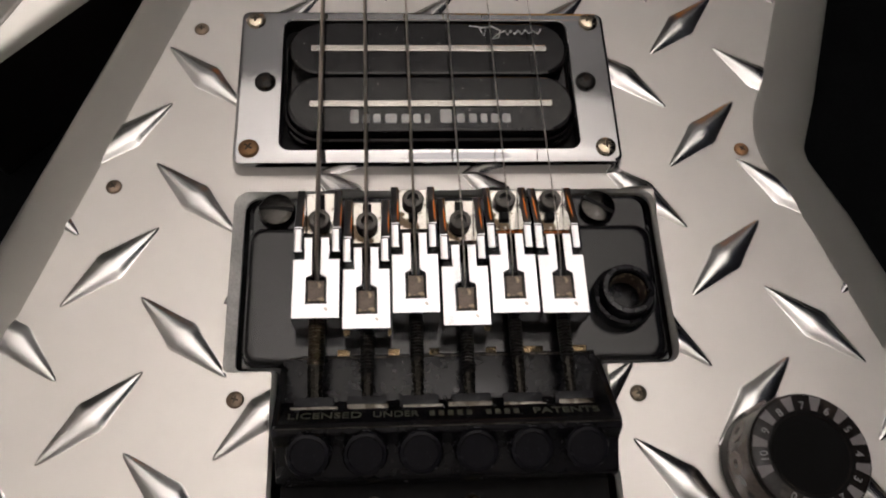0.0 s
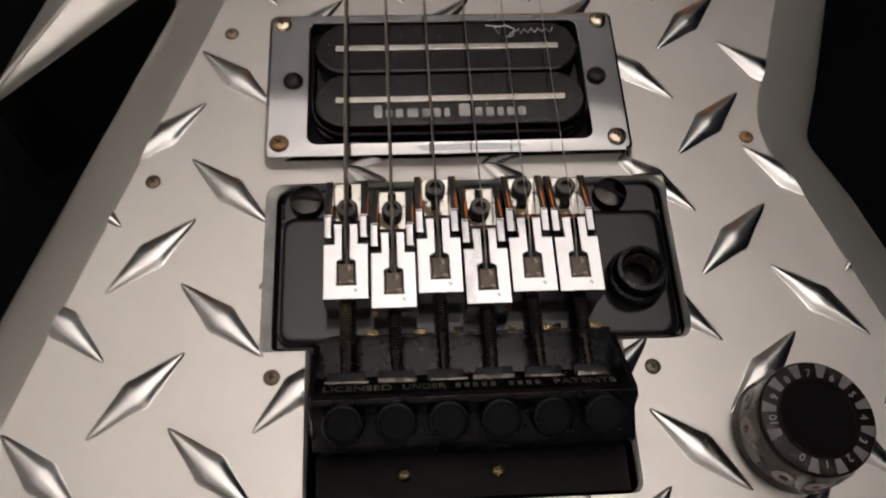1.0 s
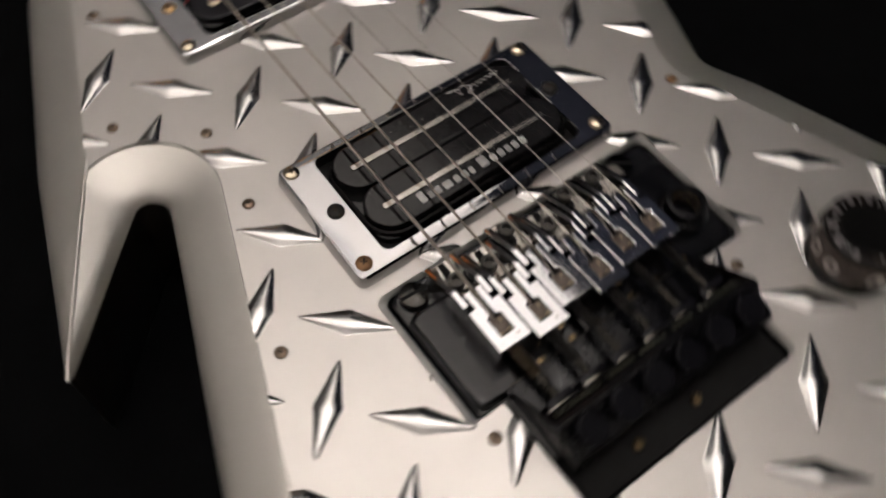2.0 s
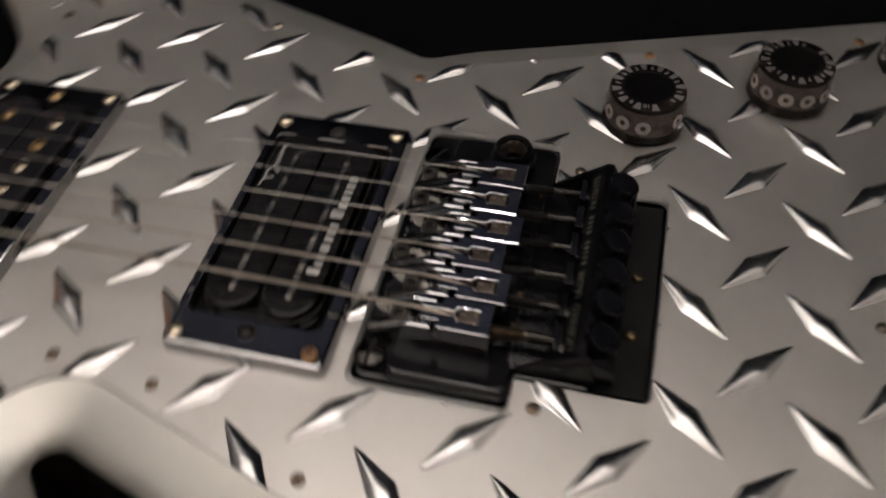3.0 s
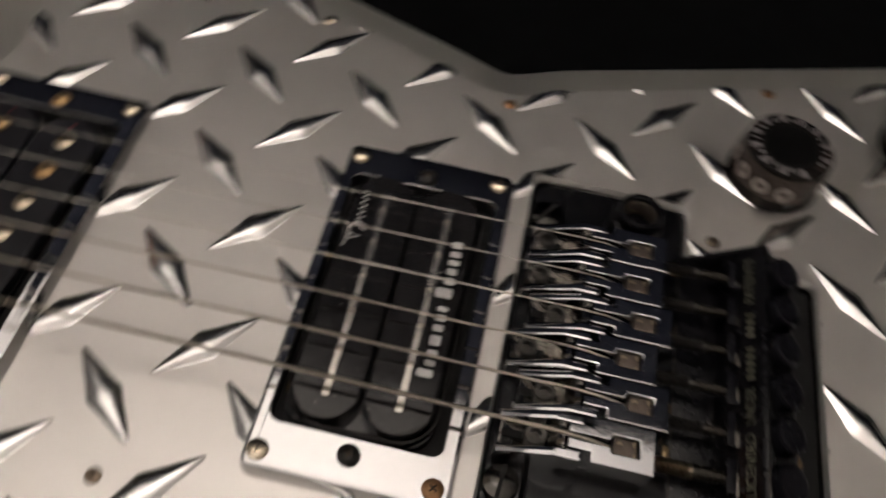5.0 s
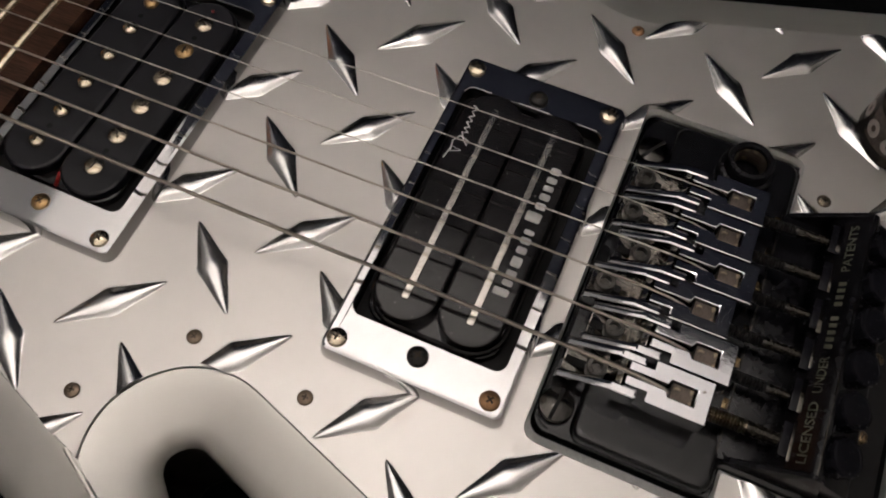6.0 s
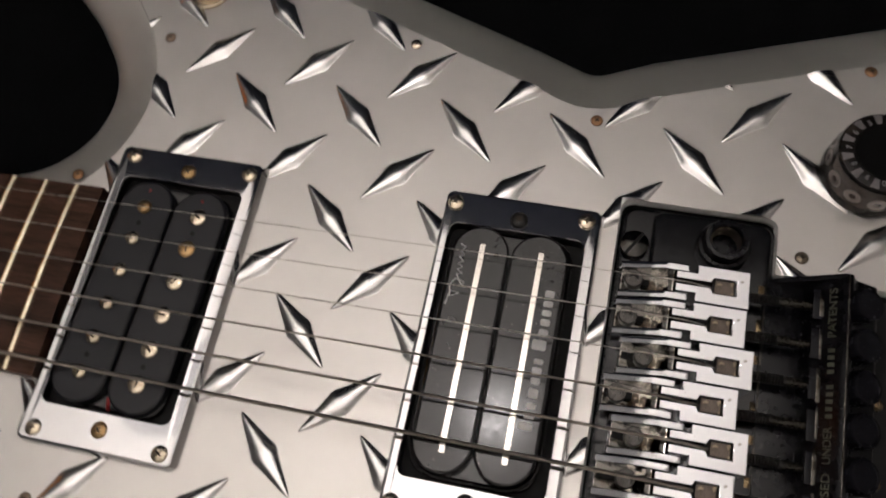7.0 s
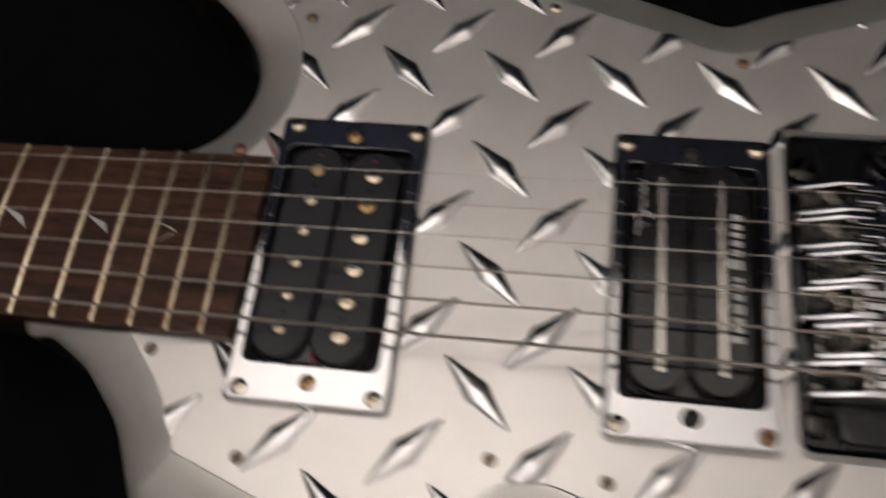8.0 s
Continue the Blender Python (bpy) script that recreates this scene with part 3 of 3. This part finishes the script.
link("base_panel", crowned_panel("base_panel", -40.6, 50.2, -68.4, -36.2, 3.5, -0.8, 0.9, 1.6, 0.75, 0.045), BLACK, bridge, "glossy black raised panel of the base plate", sharp=60)
link("rear_shelf", block("rear_shelf", -31.8, 33.6, -77, -66.5, 0.5, 1.1, 0.1), TUNERBLACK, bridge, "dull black shelf behind the saddles")
for x in (-34.7, 38.6):
    ps = link("pivot_screw", joined("pivot_screw", [lathe("pivot_screw", [(4.1, 0), (4.1, 1.2), (3.8, 1.75), (2.6, 2.1), (0.3, 2.3)], 28)]), PIVOT, bridge, "slotted black pivot screw", sharp=25)
    place(ps, x, -31.9, -0.6)
    # dark bar set in the head, standing for the slot's shade
    sl = link("screw_slot", block("screw_slot", -3.8, 3.8, -0.42, 0.42, 1.4, 2.33, 0), CAVITY, bridge, smooth=False)
    place(sl, x, -31.9, -0.6, 0, 0, -6 if x < 0 else -32)
for x, w in ((-19.4, 2.6), (-8.9, 2.4), (-0.4, 2.2), (11.6, 2.2), (20.4, 4.5), (30.0, 4.0)):
    link("brass_shim", block("brass_shim", x - w / 2, x + w / 2, -66.8, -65.4, 0.6, 1.25, 0.15), GOLDEN, bridge, "grubby golden strip behind the saddles")
link("step_edge", block("step_edge", -30.5, 33.0, -67.3, -66.9, 0.5, 1.25, 0.1), GRIME, bridge)
link("arm_socket", lathe("arm_socket", [(7.0, 0.6), (7.0, 2.8), (6.6, 3.5), (5.9, 3.8), (5.8, 6.7), (5.5, 7.3), (4.6, 7.4), (4.2, 7.0), (4.0, 1.0)], 32, (41.2, -55.1, 0), cap1=False), TUNERBLACK, bridge, "black tremolo arm socket")
link("socket_thread", lathe("socket_thread", [(3.95 - 0.28 * (k % 2), 1.2 + 0.5 * k) for k in range(11)], 24, (41.2, -55.1, 0), cap0=False, cap1=False), LOCKSTEEL, bridge)

STRINGS_X = [-24.7, -14.35, -4.15, 6.15, 16.4, 26.7]
REAR = [-61.5, -63.9, -60.7, -63.6, -61.1, -61.3]
BOLT = [-37.0, -37.7, -32.2, -37.6, -32.4, -32.6]
SADDLE = [(-4.95, 0), (4.95, 0), (4.95, 13.2), (2.7, 13.2), (2.7, 18.2), (0.75, 18.2), (0.75, 9.6), (2.05, 8.9), (2.05, 3.3), (-2.05, 3.3), (-2.05, 8.9), (-0.75, 9.6),
          (-0.75, 18.2), (-2.7, 18.2), (-2.7, 13.2), (-4.95, 13.2)]
saddle_top = prism("saddle", SADDLE, 4.0, 10.0, 0.22)
saddle_low = block("saddle_foot", -4.9, 4.9, 0.4, 16, 0.9, 5.6, 0.3)
lock_block = block("string_lock", -1.85, 1.85, 3.7, 8.6, 5.0, 9.5, 0.35)
rail_l = prism("saddle_rail", [(19.0, 1.2), (19.0, 8.9), (21.0, 9.1), (32.2, 4.6), (32.6, 4.0), (32.6, 1.2)], -4.95, -3.15, 0.3, "x")
rail_r = prism("saddle_rail", [(19.0, 1.2), (19.0, 8.9), (21.0, 9.1), (32.2, 4.6), (32.6, 4.0), (32.6, 1.2)], 3.15, 4.95, 0.3, "x")
pad_l = block("saddle_shoulder", -5.0, -2.95, 15.0, 20.8, 3.0, 9.4, 0.5)
pad_r = block("saddle_shoulder", 2.95, 5.0, 15.0, 20.8, 3.0, 9.4, 0.5)
trough = prism("saddle_bed", [(17.8, 0.9), (17.8, 6.6), (18.8, 8.4), (20.0, 7.9), (22.2, 1.4), (31.8, 4.0), (31.8, 0.9)], -3.2, 3.2, 0.2, "x")
bolt_mesh = lathe("saddle_bolt", [(2.4, 0), (2.4, 2.7), (2.15, 3.0), (1.35, 3.0), (1.25, 1.4)], 20)
for me, mat in ((saddle_top, CHROME), (saddle_low, BLACK), (lock_block, LOCKSTEEL), (rail_l, CHROME), (rail_r, CHROME), (pad_l, CHROME), (pad_r, CHROME), (trough, SMUDGED), (bolt_mesh, WORNBLACK)):
    me.materials.append(mat)
    for p in me.polygons:
        p.use_smooth = True
    me.set_sharp_from_angle(angle=radians(12))
for k, (x, y) in enumerate(zip(STRINGS_X, REAR)):
    for name, me, label in (("saddle", saddle_top, "bright chrome string saddle"), ("saddle_foot", saddle_low, ""), ("string_lock", lock_block, "worn brassy string lock block"),
                            ("saddle_rail", rail_l, ""), ("saddle_rail", rail_r, ""), ("saddle_shoulder", pad_l, ""), ("saddle_shoulder", pad_r, ""), ("saddle_bed", trough, "")):
        ob = new(name, me)
        ob.parent = bridge
        tagged(place(ob, x, y, 0), label)
    ob = new("saddle_bolt", bolt_mesh)
    ob.parent = bridge
    tagged(place(ob, x, BOLT[k], 3.1), "black hex socket saddle bolt")
    # dark block painted in for the shaded keyhole beside the bolt
    ob = link("bolt_slot", block("bolt_slot", -0.95, 0.95, 24.5, 31.6, 1.5, 3.95, 0.2), CAVITY, bridge, smooth=False)
    place(ob, x, y, 0)
    # lock screw behind the saddle
    prof = [(1.5 - 0.30 * (j % 2), 0.35 * j) for j in range(26)] + [(1.3, 9.4)]
    if k == 0:
        prof = [(r * 1.22, h) for r, h in prof]
    lay = Matrix.Rotation(radians(87), 3, "X")
    ls = link("lock_screw", lathe("lock_screw", prof, 12, (0, 0, 0), lay), WORN if k == 0 else OXIDE, bridge, "worn brassy lock screw" if k == 0 else "")
    place(ls, x, y + 0.4, 5.2)
    fat = 1.65 if k == 0 else 1.25
    sh = link("screw_shank", lathe("screw_shank", [(fat, 9.3), (fat, 10.5), (fat * 0.86, 79 + y)], 12, (0, 0, 0), lay), OLIVE, bridge, "oily brown screw shank")
    place(sh, x, y + 0.4, 5.2)

BAR = [(-76.5, 0.9), (-77.5, 5.5), (-79.6, 8.2), (-83.4, 12.1), (-84.6, 12.7), (-85.6, 12.2), (-87.0, 9.6), (-92.6, 6.9), (-93.2, 6.2), (-93.2, 0.9)]
bar = link("tuner_bar", prism("tuner_bar", BAR, -31.7, 34.3, 0.45, "x"), TUNERBLACK, bridge, "black fine tuner bar with lettering")
for x0, x1 in ((-32.3, -30.9), (33.3, 34.7)):
    link("tuner_cheek", prism("tuner_cheek", [(-68, 0.5), (-70, 2.2), (-83.7, 12.3), (-85.6, 12.0), (-89, 2), (-89, 0.5)], x0, x1, 0.3, "x"), TUNERBLACK, bridge)
for k, x in enumerate(STRINGS_X):
    link("lever", block("lever", x - 3.9, x + 3.9, -79.2 - 0.2 * (k % 3), -77.2, 6.6, 8.1 + 0.25 * (k % 2), 0.25), KNURL, bridge, "worn tuner lever")
    link("lever_edge", block("lever_edge", x - 4.6 + 0.7 * (k % 3), x + 4.7 - 0.5 * (k % 2), -79.9, -79.1 + 0.3 * (k % 2), 7.6, 8.3 + 0.15 * (k % 2), 0.15), SCUFF_AND_GLINT, bridge, "scuffed silvery lever edge")
    tilt = Matrix.Rotation(radians(24), 3, "X")
    me = lathe("fine_tuner", [(1.6, -7), (1.6, -1), (4.0, -0.6), (4.3, 0), (4.3, 3.6), (4.0, 4.2), (3.4, 4.35), (3.2, 4.15)], 36, ripple=-0.03, teeth=1)
    ob = link("fine_tuner", me, KNURL, bridge, "knurled black fine tuner screw")
    ob.matrix_local = Matrix.Translation((x * 1.02 * MM, -87.8 * MM, 8.8 * MM)) @ tilt.to_4x4()


# paler tube stands in for the highlight on the bar's rounded crest
link("crest_highlight", tube("crest_highlight", [(-31.4, -84.4, 12.52), (-10, -84.4, 12.56), (12, -84.4, 12.56), (34.0, -84.4, 12.52)], 0.22, 8), SCUFF_AND_GLINT, bridge, "highlight line along the tuner bar's crest, built as a thin tube")


def slope_turn(me, x, name, mat, y=-81.5, z=10.25):
    ob = link(name, me, mat, bridge, smooth=False)
    # the writing's foot points away from the neck, on the face that looks towards the neck
    ob.matrix_local = Matrix.Translation((x * MM, y * MM, z * MM)) @ Matrix.Rotation(radians(-45.7), 4, "X")


def word(text, x0, x1):
    me = lettering(text, 2.9)
    xs = [v.co.x for v in me.vertices]
    me.transform(Matrix.Diagonal(((x1 - x0) * MM / (max(xs) - min(xs)), 1, 1, 1)))
    slope_turn(me, (x0 + x1) / 2, "lettering", GREYPRINT)


word("LICENSED", -29.4, -15.4)
word("UNDER", -13.2, -4.4)
for _x in (-1.8, 0.0, 1.8, 3.6, 5.4, 9.2, 11.0, 12.8, 14.6):
    slope_turn(block("name_mark", -0.5, 0.5, -0.85, 0.85, -0.02, 0.06, 0), _x, "name_mark", GREYPRINT)
word("PATENTS", 18.0, 30.8)
link("rear_plate", block("rear_plate", -31.9, 34.3, -101.9, -88.5, -6, -2.6, 0.5), CAVITY, bridge, "brown-black plate at the back of the opening")
for x in (-13.4, 6.4):
    screw(bridge, x, -96.6, -2.6, 1.7, 1.4, GOLDEN, "line", turn=x, name="claw_screw")

# ---- strings ----
GAUGE = [0.56, 0.43, 0.31, 0.20, 0.155, 0.125]
for k, x in enumerate(STRINGS_X):
    y = REAR[k]
    far = -0.8 + (x - 1.0) * 0.92
    zb = 10.35 - 0.12 * k
    slope = (far - x) / 166.0
    path = [(x + slope * 390, 350, zb - 0.6), (x + slope * 160, 120, zb - 0.2), (x + slope * 60, 20, zb), (x, y + 20.5, zb - 0.05), (x, y + 19.2, zb - 0.15), (x, y + 15, 9.6), (x, y + 11, 8.5), (x, y + 8.3, 7.4)]
    if k < 3:
        me = tube("string", path, GAUGE[k], 8, 0.16, 0.55 - 0.08 * k)
    else:
        me = tube("string", path, GAUGE[k], 8)
    link("string", me, WOUND if k < 3 else STEEL, guitar, "wound bronze guitar string" if k < 3 else "plain steel guitar string")

# ---- neck ----


def half_width(y):
    return 28.9 - (y - 119) * 0.0165


def board(name, y0, y1, z0, z1, cx0=0.3, grow=0.0):
    rows = []
    for y, g in ((y0, 0), (y0 + 0.4, 0.0), (y1, 0)):
        c, h = cx0 - (y - 119) * 0.004, half_width(y) + grow
        ring = []
        for j in range(9):
            u = -1 + j / 4
            ring.append((c + h * u, y, z1 - 0.9 * u * u))
        rows.append(ring + [(c + h, y, z0), (c - h, y, z0)])
    return loft(name, rows, True, True)


neck = link("neck", board("neck", 122.6, 420, -1.5, 5.4), WOOD, guitar, "dark rosewood fretboard with brassy frets")
link("neck_back", prism("neck_back", [(-25, 125), (24, 125), (19, 420), (-21, 420)], -28, -1.5, 1.5), SIDE, neck)
for n in range(11):
    y = 167.8 * 2 ** (n / 12) - 36.8
    c, h = 0.3 - (y - 119) * 0.004, half_width(y) - 0.3
    pts = [(c + h * u, y, 5.35 - 0.9 * u * u) for u in (-1, -0.75, -0.5, -0.25, 0, 0.25, 0.5, 0.75, 1)]
    link("fret", tube("fret", pts, 1.05, 8), FRET, neck, "" if n else "brassy fret wire")
for a, b, c in (((6.2, 202.0), (-1.3, 191.2), (2.6, 193.4)), ((5.0, 174.3), (-0.8, 165.8), (2.4, 167.2)), ((4.7, 152.9), (1.1, 145.0), (2.4, 146.4)), ((1.1, 145.0), (-2.2, 150.4), (0.2, 147.2))):
    link("inlay", prism("inlay", [a, b, c], 5.0, 5.52, 0), INLAY, neck, smooth=False)


# ---- knobs and switch ----
def knob(x, y, turn):
    k = link("control_knob", lathe("control_knob", [(12.7, 0.3), (13.0, 0.8), (12.9, 2.2), (12.75, 3.6)], 48, cap1=False), CLEAR, guitar, "smoked clear control knob with pale numbers")
    place(k, x, y, 0)
    # wall in two tones: scattered light painted above, shadow below
    link("band", lathe("band", [(12.7, 3.5), (12.5, 6), (12.1, 10.4), (11.85, 12.0)], 48, cap0=False, cap1=False), BAND, k, "upper knob wall, coloured paler for light scattered in the plastic")
    link("crown", lathe("crown", [(11.87, 11.9), (11.8, 12.7), (11.5, 13.15), (11.1, 13.3), (7.6, 13.35), (7.3, 13.0)], 48, cap0=False, cap1=False), CLEAR, k)
    link("cap", lathe("cap", [(8.3, 12.2), (8.3, 13.37), (7.9, 13.42), (7.3, 13.1), (0.5, 13.0)], 40), CAPBLACK, k, "deep black cap")
    for n in range(11):
        a = radians(turn + 30.5 * n)
        ob = link("numeral", lettering(str(n), 2.2), NUMGREY, k, smooth=False)
        ob.matrix_local = pose(9.2 * MM * math.cos(a), 9.2 * MM * math.sin(a), 13.38 * MM, 0, 0, math.degrees(a) - 90)
        ob = link("wedge", prism("wedge", [(8.5, -0.6), (11.25, -1.15), (11.25, 1.15), (8.5, 0.6)], 13.2, 13.37, 0), TICKGREY, k, smooth=False)
        ob.matrix_local = pose(0, 0, 0, 0, 0, math.degrees(a) + 15.2)
        ring = [(1.65 + 0.75 * math.cos(q), 0.25 * math.sin(q)) for q in [2 * math.pi * i / 8 for i in range(9)]]
        ob = link("side_mark", lathe("side_mark", ring, 16, cap0=False, cap1=False), KNOBGREY, k)
        ob.matrix_local = pose(12.42 * MM * math.cos(a), 12.42 * MM * math.sin(a), 6.9 * MM, 0, 85, math.degrees(a))
    return k


knob(69.9, -92.0, -124)
knob(92.0, -136.9, -13)
knob(115.5, -179.8, -60)

switch = link("toggle_switch", lathe("toggle_switch", [(7.4, 0), (7.4, 0.8), (6.9, 1.2), (5.4, 1.3), (5.2, 3.4), (4.2, 3.9), (2.4, 3.9)], 24), NICKEL, guitar, "black-tipped toggle switch in an aged nickel collar")
place(switch, 105.5, 115, 0)
link("lever", lathe("lever", [(1.6, 3), (1.6, 12), (3.6, 13), (4.2, 18), (4.0, 24), (2.6, 26.5), (0.8, 27)], 18, tilt=Matrix.Rotation(radians(14), 3, "Y")), PLASTIC, switch)

# ---- raised diamonds of the metal top ----
HALF_LONG, HALF_WIDE, TALL = 13.2, 3.0, 1.25


def diamond_mesh():
    """A pressed lozenge: two flat-topped halves that fall from the waist to blunt tips, steep flanks and a soft foot."""
    verts, faces = [], []
    half = (0.05, 0.14, 0.3, 0.55, 0.8, 0.93, 0.98, 1.0)
    st = [-s for s in half[::-1]] + list(half)
    across = (-1.35, -1.14, -0.97, -0.74, -0.4, 0.0, 0.4, 0.74, 0.97, 1.14, 1.35)
    for s in st:
        q = abs(s)
        w = HALF_WIDE * (0.93 * (1 - q) + 0.07 * math.exp(-(q / 0.13) ** 2)) + 0.34 * math.sqrt(max(0.0, 1 - q ** 12))
        h = TALL * (1 - 0.74 * q) * min(1.0, math.sqrt(max(0.0, (1.0 - q) / 0.09)))
        for v in across:
            z = h * float(np.interp(abs(v), (0, 0.4, 0.74, 0.97, 1.14, 1.35), (1.0, 0.90, 0.60, 0.20, 0.045, 0.0))) - 0.02
            verts.append((s * HALF_LONG, v * (w + 0.06), z))
    m = len(across)
    for i in range(len(st) - 1):
        faces += [(i * m + j, i * m + j + 1, i * m + j + m + 1, i * m + j + m) for j in range(m - 1)]
    me = pydata("raised_diamond", verts, faces)
    # the foot is dull like the sheet, the crown is worn bright
    for k, p in enumerate(me.polygons):
        p.material_index = 1 if k % (m - 1) in (0, m - 2) else 0
    return me


DIAMOND = diamond_mesh()
DIAMOND.materials.append(TREAD)
DIAMOND.materials.append(ALU)
for p in DIAMOND.polygons:
    p.use_smooth = True
DIAMOND.set_sharp_from_angle(angle=radians(50))
HIDE = [OPEN_A, OPEN_B, (-45.3, 45.3, -22.9, 22.0), (-45.1, 44.7, 76.0, 121.0), (-28.8, 29.3, 121, 300)]


def cut(bm, co, no, keep_outer):
    """Keeps the part of a bmesh on the side of the normal, or the other."""
    b = bm.copy()
    bmesh.ops.bisect_plane(b, geom=b.verts[:] + b.edges[:] + b.faces[:], plane_co=co, plane_no=no, clear_outer=not keep_outer, clear_inner=keep_outer, dist=1e-7)
    return b


def raised_diamond(x, y, turn):
    place_m = pose(x * MM, y * MM, 0, 0, 0, turn)
    corners = [place_m @ v.co for v in DIAMOND.vertices]
    flat = [(c.x / MM, c.y / MM) for c in corners]
    inn = [inside(p, PLATE_EDGE) for p in flat]
    if not any(inn):
        return
    clash = [r for r in HIDE if any(r[0] < p[0] < r[1] and r[2] < p[1] < r[3] for p in flat)]
    if all(inn) and not clash:
        ob = new("raised_diamond", DIAMOND)
        ob.parent = plate
        ob.matrix_local = place_m
        return
    bm = bmesh.new()
    bm.from_mesh(DIAMOND)
    bm.transform(place_m)
    if not all(inn):
        ctr = np.mean([p for p, k in zip(flat, inn) if not k], 0)
        ctr = ctr if min(inn.count(True), inn.count(False)) < 6 else np.array((x, y))
        for _ in range(2):
            i = int(np.argmin(np.hypot(*(PLATE_EDGE - ctr).T)))
            ctr = PLATE_EDGE[i]
        t = PLATE_EDGE[(i + 1) % len(PLATE_EDGE)] - PLATE_EDGE[i - 1]
        no = np.array((-t[1], t[0])) * (1 if _area > 0 else -1)
        bm = cut(bm, (ctr[0] * MM, ctr[1] * MM, 0), (no[0], no[1], 0), True)
    pieces = [bm]
    for r in clash:
        left = []
        for b in pieces:
            rest = b
            for co, no in (((r[0], 0), (-1, 0)), ((r[1], 0), (1, 0)), ((0, r[2]), (0, -1)), ((0, r[3]), (0, 1))):
                left.append(cut(rest, (co[0] * MM, co[1] * MM, 0), (*no, 0), True))
                rest = cut(rest, (co[0] * MM, co[1] * MM, 0), (*no, 0), False)
        pieces = [b for b in left if b.faces]
    if not pieces:
        return
    tmp = []
    for b in pieces:
        me = bpy.data.meshes.new("raised_diamond")
        b.to_mesh(me)
        tmp.append(me)
    me = joined("raised_diamond", tmp)
    if len(me.polygons) > 2:
        link("raised_diamond", me, [TREAD, ALU], plate, sharp=50)


for i in range(-8, 8):
    for j in range(-12, 6):
        for x, y, a in ((66.9 - 34.2 * i, 54.4 + 33.1 * j, 44.5), (83.7 - 34.2 * i, 38.0 + 33.1 * j, 136.5)):
            raised_diamond(x, y, a)
